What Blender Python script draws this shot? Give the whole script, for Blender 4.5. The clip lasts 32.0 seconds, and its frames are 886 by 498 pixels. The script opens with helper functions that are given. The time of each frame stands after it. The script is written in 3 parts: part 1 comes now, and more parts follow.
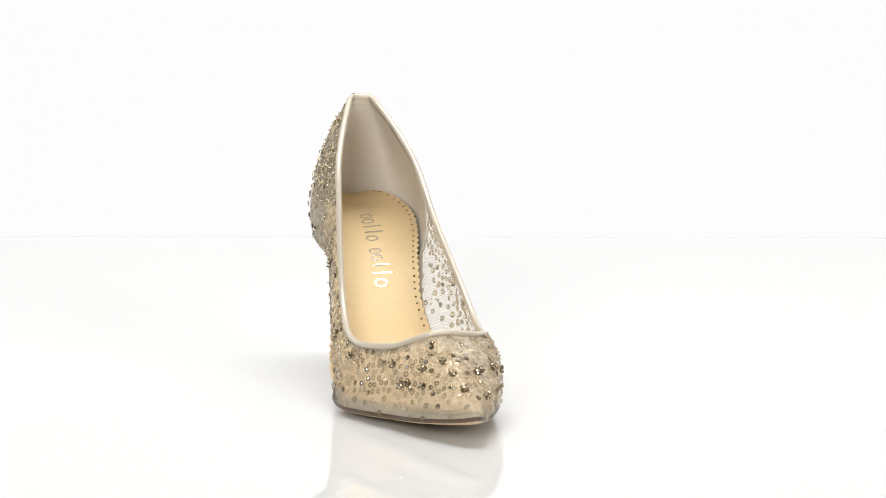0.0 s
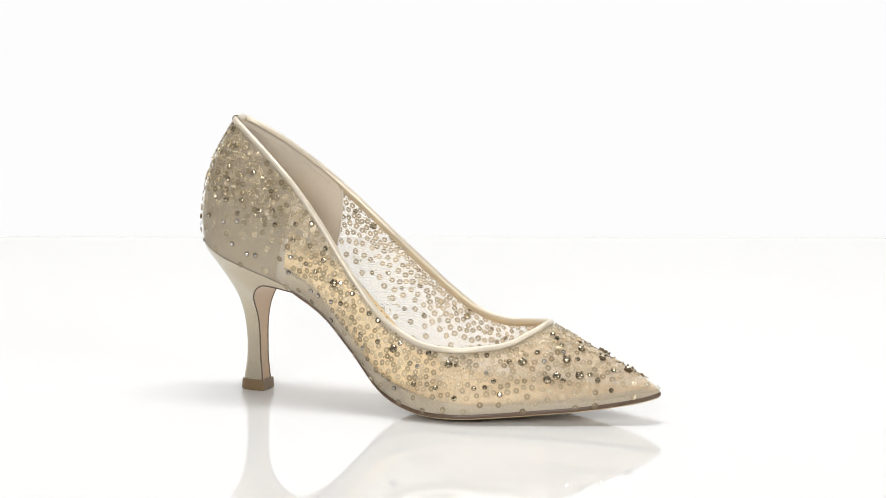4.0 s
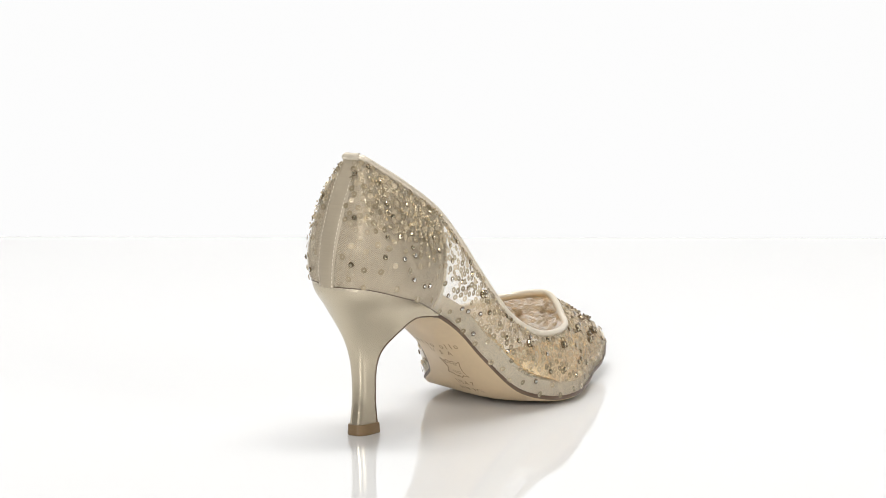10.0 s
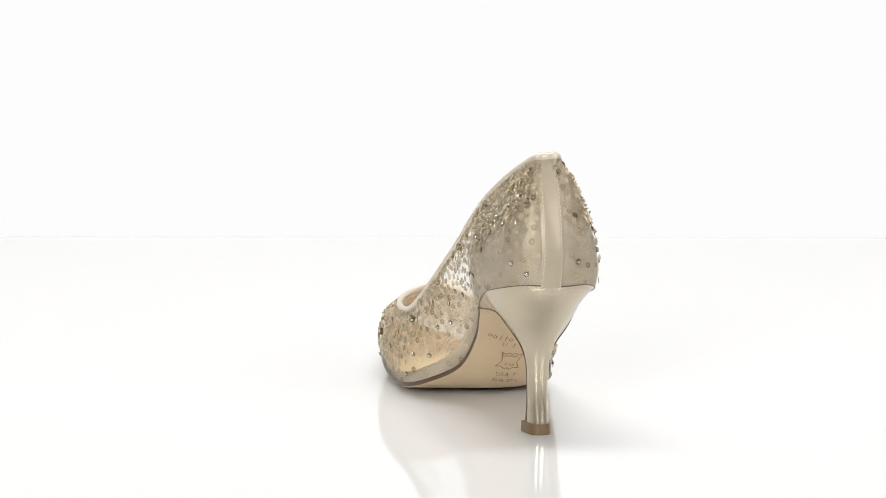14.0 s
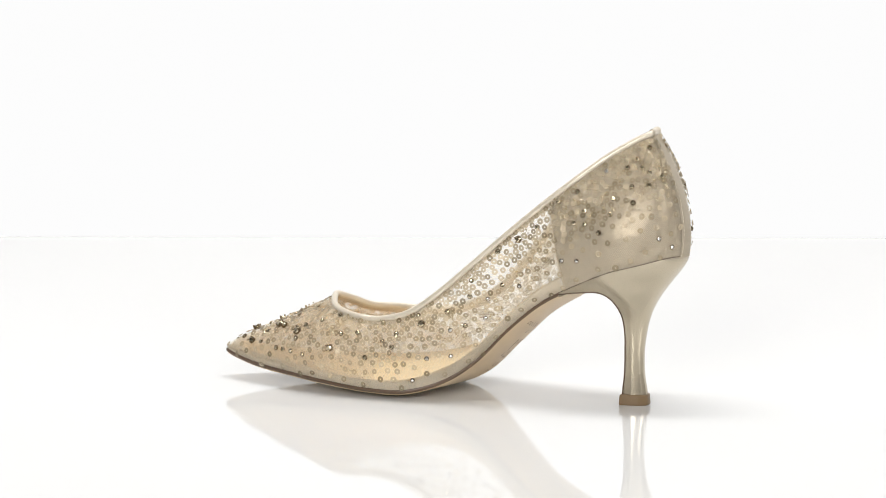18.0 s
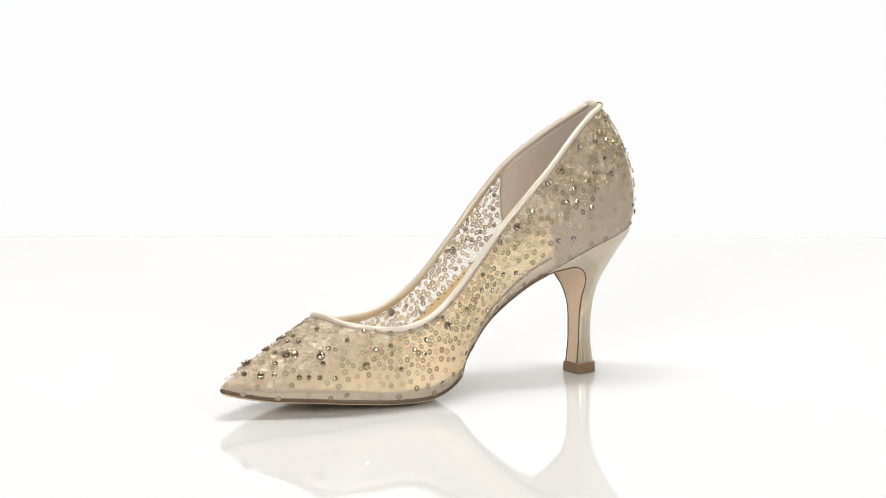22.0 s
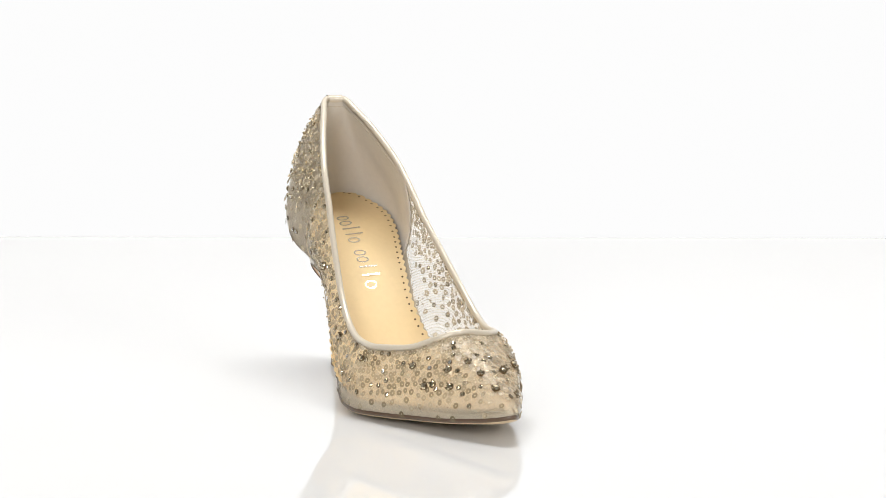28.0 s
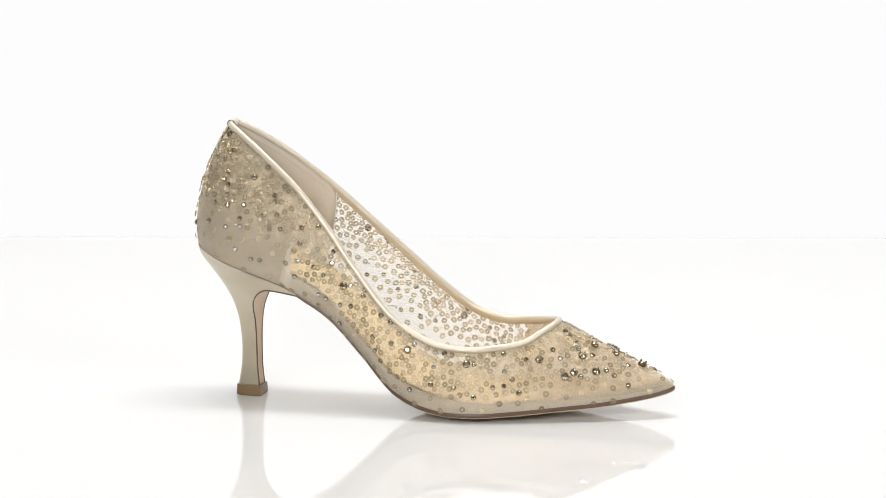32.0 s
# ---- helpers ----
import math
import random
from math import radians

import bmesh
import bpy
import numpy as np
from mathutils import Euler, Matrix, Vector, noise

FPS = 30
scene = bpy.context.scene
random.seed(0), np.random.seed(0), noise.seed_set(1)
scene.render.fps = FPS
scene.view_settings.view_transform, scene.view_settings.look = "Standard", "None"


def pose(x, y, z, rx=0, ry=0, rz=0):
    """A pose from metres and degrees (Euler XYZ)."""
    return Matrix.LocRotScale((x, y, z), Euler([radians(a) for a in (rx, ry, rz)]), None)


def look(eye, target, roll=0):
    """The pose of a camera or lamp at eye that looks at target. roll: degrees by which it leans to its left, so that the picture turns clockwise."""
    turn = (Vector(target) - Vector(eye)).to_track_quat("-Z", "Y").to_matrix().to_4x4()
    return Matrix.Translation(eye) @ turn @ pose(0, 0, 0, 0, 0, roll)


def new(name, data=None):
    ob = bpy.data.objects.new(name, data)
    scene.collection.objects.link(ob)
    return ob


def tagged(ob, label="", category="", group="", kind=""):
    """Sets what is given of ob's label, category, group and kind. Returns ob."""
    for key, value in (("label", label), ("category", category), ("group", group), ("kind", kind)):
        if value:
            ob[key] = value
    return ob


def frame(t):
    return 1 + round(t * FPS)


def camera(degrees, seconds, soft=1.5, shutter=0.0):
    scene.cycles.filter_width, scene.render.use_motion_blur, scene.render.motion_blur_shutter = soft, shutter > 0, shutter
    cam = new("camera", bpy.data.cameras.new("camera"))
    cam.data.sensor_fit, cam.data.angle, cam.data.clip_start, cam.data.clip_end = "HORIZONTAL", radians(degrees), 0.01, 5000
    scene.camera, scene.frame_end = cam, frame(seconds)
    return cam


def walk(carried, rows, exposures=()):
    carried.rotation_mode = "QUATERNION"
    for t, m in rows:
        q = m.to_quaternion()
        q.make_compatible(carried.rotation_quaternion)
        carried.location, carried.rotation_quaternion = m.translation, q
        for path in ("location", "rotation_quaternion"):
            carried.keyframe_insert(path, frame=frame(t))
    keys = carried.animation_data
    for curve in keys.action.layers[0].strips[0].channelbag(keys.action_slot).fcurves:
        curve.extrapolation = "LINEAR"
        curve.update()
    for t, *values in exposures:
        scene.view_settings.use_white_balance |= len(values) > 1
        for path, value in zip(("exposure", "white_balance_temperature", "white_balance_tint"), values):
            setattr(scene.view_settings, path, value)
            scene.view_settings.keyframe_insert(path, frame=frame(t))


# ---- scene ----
# ---- camera, path ----
cam = camera(8.685, 32.0, soft=0.8)
EYE = pose(-0.0009, -2.78, 0.56934, 90 - 10.1205, -0.1022, 0.0083)
walk(cam, [(0.0, EYE), (32.0, EYE)])

# turntable: degrees a second, and the shoe's heading at the start
SPIN, HEADING, OFF_AXIS = 13.1515, -74.9906, -0.0155

# ---- world, lamps ----
world = bpy.data.worlds.new("studio")
scene.world = world
world.use_nodes = True
world.node_tree.nodes["Background"].inputs[0].default_value = (1.0, 0.965, 0.92, 1)
world.node_tree.nodes["Background"].inputs[1].default_value = 0.17


def softbox(name, eye, target, sx, sy, power, colour=(1, 0.994, 0.98)):
    lamp = bpy.data.lights.new(name, "AREA")
    lamp.shape, lamp.size, lamp.size_y, lamp.energy, lamp.color = "RECTANGLE", sx, sy, power, colour
    ob = new(name, lamp)
    ob.matrix_world = look(eye, target)
    return ob


softbox("overhead_softbox", (0.0, 0.14, 1.3), (0, 0.02, 0), 1.0, 0.24, 13.2, (1.0, 0.997, 0.99))
softbox("front_softbox", (-0.65, -2.3, 1.0), (0, 0, 0.06), 0.9, 0.9, 34)
softbox("side_softbox", (1.5, -1.5, 0.9), (0, 0, 0.06), 0.7, 0.9, 15)
scene.view_settings.exposure = 0.0


# ---- materials ----
def material(name, colour, rough=0.5, metal=0.0, **extra):
    m = bpy.data.materials.new(name)
    m.use_nodes = True
    b = m.node_tree.nodes["Principled BSDF"]
    b.inputs["Base Color"].default_value = (*colour, 1)
    b.inputs["Roughness"].default_value = rough
    b.inputs["Metallic"].default_value = metal
    for key, value in extra.items():
        b.inputs[key.replace("_", " ")].default_value = value
    return m


def vary(m, scale, amount, bump=0.0, detail=6.0, coord="Object", stretch=(1, 1, 1), folds=None):
    """Uneven colour and fine relief from noise, in real sizes; folds: scale, strength and depth of broad unevenness."""
    t = m.node_tree
    b = t.nodes["Principled BSDF"]
    tc, mp = t.nodes.new("ShaderNodeTexCoord"), t.nodes.new("ShaderNodeMapping")
    t.links.new(tc.outputs[coord], mp.inputs[0])
    mp.inputs["Scale"].default_value = stretch
    n = t.nodes.new("ShaderNodeTexNoise")
    n.inputs["Scale"].default_value, n.inputs["Detail"].default_value = scale, detail
    t.links.new(mp.outputs[0], n.inputs["Vector"])
    mix = t.nodes.new("ShaderNodeMix")
    mix.data_type = "RGBA"
    c = b.inputs["Base Color"].default_value[:3]
    mix.inputs[6].default_value = (*[v * (1 - amount) for v in c], 1)
    mix.inputs[7].default_value = (*[min(1, v * (1 + amount)) for v in c], 1)
    t.links.new(n.outputs["Fac"], mix.inputs[0])
    t.links.new(mix.outputs[2], b.inputs["Base Color"])
    if bump:
        bp = t.nodes.new("ShaderNodeBump")
        bp.inputs["Strength"].default_value, bp.inputs["Distance"].default_value = bump, 0.0002
        t.links.new(n.outputs["Fac"], bp.inputs["Height"])
        t.links.new(bp.outputs[0], b.inputs["Normal"])
    if folds:
        wide, push = t.nodes.new("ShaderNodeTexNoise"), t.nodes.new("ShaderNodeBump")
        wide.inputs["Scale"].default_value, wide.inputs["Detail"].default_value = folds[0], 2.5
        push.inputs["Strength"].default_value, push.inputs["Distance"].default_value = folds[1], folds[2]
        t.links.new(mp.outputs[0], wide.inputs["Vector"])
        t.links.new(wide.outputs["Fac"], push.inputs["Height"])
        if bump:
            t.links.new(bp.outputs[0], push.inputs["Normal"])
        t.links.new(push.outputs[0], b.inputs["Normal"])
    return m


def glow_through(m, share):
    """Thin cloth: a share of the light is scattered through to the other side."""
    t = m.node_tree
    b = t.nodes["Principled BSDF"]
    back, mix = t.nodes.new("ShaderNodeBsdfTranslucent"), t.nodes.new("ShaderNodeMixShader")
    back.inputs[0].default_value = b.inputs["Base Color"].default_value
    mix.inputs[0].default_value = share
    t.links.new(b.outputs[0], mix.inputs[1])
    t.links.new(back.outputs[0], mix.inputs[2])
    t.links.new(mix.outputs[0], t.nodes["Material Output"].inputs[0])
    return m


def net_material(name, colour, gap, cell):
    """Fine net: threads of a cell in metres over UV, see-through between them."""
    m = material(name, colour, 0.55)
    t = m.node_tree
    b, out = t.nodes["Principled BSDF"], t.nodes["Material Output"]
    uv = t.nodes.new("ShaderNodeTexCoord")
    sep = t.nodes.new("ShaderNodeSeparateXYZ")
    t.links.new(uv.outputs["UV"], sep.inputs[0])

    def wave(a, b_, sign):
        s = t.nodes.new("ShaderNodeMath")
        s.operation = "MULTIPLY_ADD"
        s.inputs[1].default_value = sign
        t.links.new(b_, s.inputs[0])
        t.links.new(a, s.inputs[2])
        k = t.nodes.new("ShaderNodeMath")
        k.operation = "MULTIPLY"
        k.inputs[1].default_value = math.pi / cell
        t.links.new(s.outputs[0], k.inputs[0])
        w = t.nodes.new("ShaderNodeMath")
        w.operation = "SINE"
        t.links.new(k.outputs[0], w.inputs[0])
        q = t.nodes.new("ShaderNodeMath")
        q.operation = "ABSOLUTE"
        t.links.new(w.outputs[0], q.inputs[0])
        return q.outputs[0]
    one, two = wave(sep.outputs[0], sep.outputs[1], 1.0), wave(sep.outputs[0], sep.outputs[1], -1.0)
    low = t.nodes.new("ShaderNodeMath")
    low.operation = "MINIMUM"
    t.links.new(one, low.inputs[0])
    faint = t.nodes.new("ShaderNodeMath")
    faint.operation = "MULTIPLY_ADD"
    faint.inputs[1].default_value, faint.inputs[2].default_value = 0.92, 0.06
    t.links.new(two, faint.inputs[0])
    t.links.new(faint.outputs[0], low.inputs[1])
    ramp = t.nodes.new("ShaderNodeMapRange")
    ramp.inputs[1].default_value, ramp.inputs[2].default_value = 0.14, 0.57
    ramp.inputs[3].default_value, ramp.inputs[4].default_value = max(0.0, gap - 0.55), min(0.97, gap + 0.36)
    t.links.new(low.outputs[0], ramp.inputs[0])
    clear, mix = t.nodes.new("ShaderNodeBsdfTransparent"), t.nodes.new("ShaderNodeMixShader")
    t.links.new(ramp.outputs[0], mix.inputs[0])
    through_thread, thread = t.nodes.new("ShaderNodeBsdfTranslucent"), t.nodes.new("ShaderNodeMixShader")
    through_thread.inputs[0].default_value, thread.inputs[0].default_value = (*colour, 1), 0.3
    t.links.new(b.outputs[0], thread.inputs[1])
    t.links.new(through_thread.outputs[0], thread.inputs[2])
    t.links.new(thread.outputs[0], mix.inputs[1])
    t.links.new(clear.outputs[0], mix.inputs[2])
    t.links.new(mix.outputs[0], out.inputs[0])
    return m

def piece_colours(m, dark, light, power=1.0):
    """Each loose piece its own shade, between dark and light; a higher power makes dark ones commoner."""
    t = m.node_tree
    info, geo = t.nodes.new("ShaderNodeObjectInfo"), t.nodes.new("ShaderNodeNewGeometry")
    add, wrap = t.nodes.new("ShaderNodeMath"), t.nodes.new("ShaderNodeMath")
    t.links.new(info.outputs["Random"], add.inputs[0])
    t.links.new(geo.outputs["Random Per Island"], add.inputs[1])
    wrap.operation = "FRACT"
    t.links.new(add.outputs[0], wrap.inputs[0])
    mix = t.nodes.new("ShaderNodeMix")
    mix.data_type = "RGBA"
    mix.inputs[6].default_value, mix.inputs[7].default_value = (*dark, 1), (*light, 1)
    lean = t.nodes.new("ShaderNodeMath")
    lean.operation = "POWER"
    lean.inputs[1].default_value = power
    t.links.new(wrap.outputs[0], lean.inputs[0])
    t.links.new(lean.outputs[0], mix.inputs[0])
    t.links.new(mix.outputs[2], t.nodes["Principled BSDF"].inputs["Base Color"])
    return m


def veil(m, clear):
    """Lets a share of the light straight through, as thin film does."""
    t = m.node_tree
    glass, mix = t.nodes.new("ShaderNodeBsdfTransparent"), t.nodes.new("ShaderNodeMixShader")
    glass.inputs[0].default_value = (0.95, 0.88, 0.74, 1)
    mix.inputs[0].default_value = clear
    t.links.new(t.nodes["Principled BSDF"].outputs[0], mix.inputs[1])
    t.links.new(glass.outputs[0], mix.inputs[2])
    t.links.new(mix.outputs[0], t.nodes["Material Output"].inputs[0])
    return m


NET = net_material("champagne_net", (0.83, 0.75, 0.60), 0.62, 0.00076)
TOE_NET = net_material("tan_net", (0.73, 0.575, 0.375), 0.44, 0.0007)
LINING = vary(material("counter_leather", (0.68, 0.63, 0.56), 0.6), 400, 0.05, 0.2, folds=(45, 0.25, 0.003))
COVER = vary(material("champagne_counter_satin", (0.355, 0.286, 0.195), 0.34, 0.42), 120, 0.10, 0.1, folds=(70, 0.25, 0.005))
STRIP = vary(material("ribbon_satin", (0.43, 0.365, 0.27), 0.42, 0.25), 200, 0.07, 0.2, stretch=(0.6, 0.6, 7), folds=(9, 0.22, 0.005))
BAND = glow_through(vary(material("cream_margin", (0.70, 0.61, 0.475), 0.38), 700, 0.10, 0.2, folds=(60, 0.4, 0.004)), 0.42)
BOARD = vary(material("cream_board", (0.74, 0.69, 0.60), 0.6), 500, 0.06, 0.2)
SATIN = vary(material("champagne_satin", (0.64, 0.57, 0.46), 0.30, 0.25), 900, 0.06, 0.1)
HEEL = vary(material("champagne_heel_leather", (0.52, 0.455, 0.345), 0.27, 0.8), 300, 0.07, 0.12, stretch=(3, 3, 0.25))
TIP = vary(material("brown_heel_tip", (0.20, 0.13, 0.065), 0.4), 800, 0.1)
FACING = vary(material("beige_tape", (0.56, 0.475, 0.355), 0.5), 600, 0.07, 0.15)
SOLE = vary(material("tan_leather_sole", (0.60, 0.465, 0.295), 0.42), 250, 0.06, 0.1)
EDGE = vary(material("dark_sole_edge", (0.105, 0.062, 0.036), 0.4), 500, 0.15)
INSOLE = vary(material("gold_tan_insole", (0.74, 0.56, 0.31), 0.46, Specular_IOR_Level=0.22), 350, 0.05, 0.15)
SEQUIN = veil(piece_colours(material("beige_sequin", (0.6, 0.5, 0.34), 0.22, 0.16, Coat_Weight=0.7, Coat_Roughness=0.05), (0.25, 0.195, 0.115), (0.69, 0.575, 0.40)), 0.22)
BREAST = vary(material("heel_breast_leather", (0.66, 0.495, 0.325), 0.42), 250, 0.06, 0.1)
# stone glitter is painted in: facets get random colours from dark to near white
GEM = piece_colours(material("smoky_stone", (0.2, 0.2, 0.2), 0.06, 0.9), (0.06, 0.04, 0.018), (1.0, 0.88, 0.64), 0.95)
CRYSTAL = piece_colours(material("clear_stone", (0.6, 0.6, 0.6), 0.06, 0.75), (0.22, 0.20, 0.16), (1.0, 0.97, 0.92), 0.7)
CLAW = material("antique_claw", (0.12, 0.074, 0.03), 0.4, 0.6)
BEAD = piece_colours(material("gold_bead", (0.75, 0.58, 0.30), 0.09, 0.6), (0.55, 0.42, 0.22), (0.95, 0.84, 0.62))
THREAD = material("beige_thread", (0.52, 0.44, 0.32), 0.6)
STITCH = material("cream_thread", (0.70, 0.64, 0.53), 0.6)
HOLE = material("punched_hole", (0.10, 0.055, 0.02), 0.8)
INK = material("brown_print", (0.24, 0.15, 0.08), 0.6)
GREY_INK = material("grey_print", (0.46, 0.425, 0.38), 0.6)
SILVER = material("silver_foil", (0.74, 0.68, 0.57), 0.25, 0.75)
ACRYLIC = vary(material("white_acrylic", (0.752, 0.751, 0.747), 0.02, IOR=1.42), 3, 0.012)
# the backdrop emits its own even white in place of lamps shining on it
SWEEP = material("self_lit_white_backdrop", (0.02, 0.02, 0.02), 0.9, Emission_Color=(1, 1, 1, 1), Emission_Strength=0.956, Specular_IOR_Level=0.0)

# ---- the shoe's forms, in millimetres: x to the toe, y to the left, z up ----
# stations from the middle of the back round the right side to the toe, then back along the left side
FEATHER_R = [(-118.5, 0, 74), (-112, -16, 73), (-100, -25, 69), (-85, -27.2, 64), (-68, -24, 57), (-48, -24.5, 45.5), (-30, -28, 28.5),
             (-12, -35, 11.8), (8, -41.5, 5), (28, -43, 4), (48, -36.8, 5), (66, -28.6, 6.3), (85, -21.8, 8.1), (102, -13.2, 10.4), (113, -6.2, 12.5), (117.5, 0.6, 14)]
FEATHER_L = [(-112, 15, 74.5), (-100, 22, 71.5), (-85, 24, 67.3), (-68, 21, 59.6), (-50, 15, 50), (-32, 10.5, 35.5), (-16, 13, 19),
             (-3, 24.4, 10), (15, 30.2, 4.8), (36, 29.6, 4.5), (58, 26.4, 6.4), (77, 20.2, 8.0), (97, 11.9, 9.6), (111, 5.6, 12.2)]
TOP_R = [(-100.9, 0, 133.0), (-100.6, -5.5, 132.8), (-93, -9.3, 127.7), (-80, -15, 118.7), (-63, -21.3, 105.2), (-48, -24.8, 88.5), (-33, -28, 69),
         (-14, -31.4, 47.6), (6, -34, 36.2), (24, -33.8, 33.6), (38, -30.0, 34.6), (48.8, -21.5, 36.2), (56, -14, 40.2), (59.7, -9, 42.5), (61, -6, 43.6), (61.5, -2.5, 44.0)]
TOP_L = [(-100.2, 4.8, 132.6), (-93, 7, 129.0), (-80, 11.3, 120.8), (-63, 16.4, 107.6), (-48, 18.2, 95.3), (-32, 19.4, 81.4), (-14, 22.6, 65),
         (0, 25.0, 52.6), (14, 26.2, 42.8), (28, 25.5, 38.7), (40, 24.5, 38.8), (50, 20, 40.1), (56.5, 13, 41.6), (60, 4, 43.4)]
LOW_R = [(-3.3, 0, 20), (-3.5, -3, 18), (-3, -5, 15), (0, -5, 15), (0, -8.5, 14), (0, -8.5, 14), (0, -6.5, 12), (0, -3, 10), (0, -1, 10), (0, -0.5, 8),
         (0.5, -0.5, 8), (1, -0.5, 9), (2, 0, 9), (2, 0.5, 8), (2.5, 1.2, 7.3), (2.0, 0.8, 5.8)]
LOW_L = [(-4, 4.5, 17), (-3, 7, 14), (0, 6.5, 13), (0, 7, 13), (0, 9, 12), (0, 9, 10), (0, 8, 10), (0, 4, 12), (0, 2.3, 10), (0, 2.4, 9), (0.5, 3.4, 9), (1, 4, 9), (2, 3.7, 8.4), (2, 1.7, 7.3)]
HIGH_R = [(-11.2, 0, -17), (-10.4, -9, -18), (-3, -13, -20), (0, -12, -22), (0, -8, -18), (0, -5, -14), (0, -6, -12), (0, -6, -12), (0, -4, -9), (0, -4.5, -7),
          (3, -3, -9), (10, -3.2, -6.5), (14, -1.2, -7), (19, 1.6, -9.5), (22, 2.5, -13), (24, 2, -15)]
HIGH_L = [(-11, 7.5, -18), (-3, 9.5, -20), (0, 10, -22), (0, 7, -18), (0, 4.5, -14), (0, 4, -14), (0, 5, -16), (0, 4.5, -14), (0, 4.5, -10), (1, 4.5, -8),
          (5, 6, -6), (10, 8, -6.5), (17, 5, -9), (22, 2.8, -13)]


def ring(right, left):
    return np.array(right + left[::-1], float)


FEATHER, TOP = ring(FEATHER_R, FEATHER_L), ring(TOP_R, TOP_L)
LOW, HIGH = ring(LOW_R, LOW_L), ring(HIGH_R, HIGH_L)
COUNT = len(FEATHER)


def spline(points, s):
    """A closed Catmull-Rom curve through the stations; s in stations."""
    i = math.floor(s)
    f = s - i
    a, b, c, d = (points[(i + k) % COUNT] for k in (-1, 0, 1, 2))
    return 0.5 * (2 * b + (c - a) * f + (2 * a - 5 * b + 4 * c - d) * f * f + (3 * b - a - 3 * c + d) * f ** 3)


def upper(s, v):
    """A point of the upper: s round it in stations, v from the sole (0) to the topline (1)."""
    b, t = spline(FEATHER, s), spline(TOP, s)
    p, q = b + spline(LOW, s), t + spline(HIGH, s)
    w = 1 - v
    return w ** 3 * b + 3 * w * w * v * p + 3 * w * v * v * q + v ** 3 * t


def upper_normal(s, v):
    e = 0.02
    n = np.cross(upper(s + e, v) - upper(s - e, v), upper(s, min(1, v + e)) - upper(s, max(0, v - e)))
    n = n / (np.linalg.norm(n) + 1e-9)
    return -n if FLIP else n


FLIP = False
# ---- end of forms ----


def mm(p):
    return Vector((p[0] / 1000, p[1] / 1000, p[2] / 1000))


def grid(rows, close_u=False, close_v=False, uv=None, smooth=True):
    """A bmesh sheet from rows of points in millimetres."""
    bm = bmesh.new()
    vs = [[bm.verts.new(mm(p)) for p in row] for row in rows]
    layer = bm.loops.layers.uv.new("UVMap") if uv else None
    n, m = len(rows), len(rows[0])
    for i in range(n if close_v else n - 1):
        for j in range(m if close_u else m - 1):
            i2, j2 = (i + 1) % n, (j + 1) % m
            try:
                f = bm.faces.new((vs[i][j], vs[i][j2], vs[i2][j2], vs[i2][j]))
            except ValueError:
                continue
            f.smooth = smooth
            if uv:
                for loop, (a, b) in zip(f.loops, ((i, j), (i, j + 1), (i + 1, j + 1), (i + 1, j))):
                    loop[layer].uv = uv(a, b)
    return bm


def part(name, bm, mat, parent, label="", kind=""):
    me = bpy.data.meshes.new(name)
    bm.normal_update()
    bm.to_mesh(me)
    bm.free()
    for one in (mat if isinstance(mat, (list, tuple)) else [mat]):
        me.materials.append(one)
    ob = new(name, me)
    ob.parent = parent
    return tagged(ob, label, kind=kind)


def tube(path, radius, sides=10, closed=False, flat=1.0):
    """A round cord along points in millimetres."""
    n = len(path)
    rows = []
    for i, p in enumerate(path):
        a, b = path[(i - 1) % n] if closed or i else path[0], path[(i + 1) % n] if closed or i < n - 1 else path[-1]
        d = np.array(b) - np.array(a)
        d = d / (np.linalg.norm(d) + 1e-9)
        side = np.cross(d, (0, 0, 1))
        side = side / (np.linalg.norm(side) + 1e-9)
        up = np.cross(side, d)
        rows.append([np.array(p) + radius * (math.cos(t) * side * flat + math.sin(t) * up) for t in np.linspace(0, 2 * math.pi, sides, endpoint=False)])
    return grid(rows, close_u=True, close_v=closed)


shoe = tagged(new("high_heel_pump"), "champagne net pump with beige sequins, smoky stones and slim heel", "shoe")

# ---- floor and sweep ----
bm = bmesh.new()
bmesh.ops.create_cube(bm, size=1.0)
bmesh.ops.scale(bm, verts=bm.verts, vec=(5.2, 3.9, 0.02))
bmesh.ops.translate(bm, verts=bm.verts, vec=(0, -1.5, -0.01))
bmesh.ops.bevel(bm, geom=bm.edges[:], offset=0.003, segments=2, affect="EDGES")
tagged(part("floor", bm, ACRYLIC, None), "glossy white acrylic studio floor with soft reflections", "floor", kind="structure")

# backdrop sweep, its brightness set by emission alone
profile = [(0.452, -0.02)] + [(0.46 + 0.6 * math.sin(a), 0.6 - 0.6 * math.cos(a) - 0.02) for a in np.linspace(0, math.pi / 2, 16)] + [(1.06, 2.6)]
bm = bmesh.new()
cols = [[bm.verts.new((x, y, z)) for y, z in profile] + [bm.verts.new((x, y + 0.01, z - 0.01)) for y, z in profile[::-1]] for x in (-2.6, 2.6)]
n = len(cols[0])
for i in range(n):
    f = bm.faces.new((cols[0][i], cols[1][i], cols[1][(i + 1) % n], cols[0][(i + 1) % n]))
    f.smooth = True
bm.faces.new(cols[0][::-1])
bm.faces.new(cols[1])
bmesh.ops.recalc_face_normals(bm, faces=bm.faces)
tagged(part("backdrop", bm, SWEEP, None), "plain white self-glowing studio backdrop behind the acrylic floor", "backdrop", kind="structure")

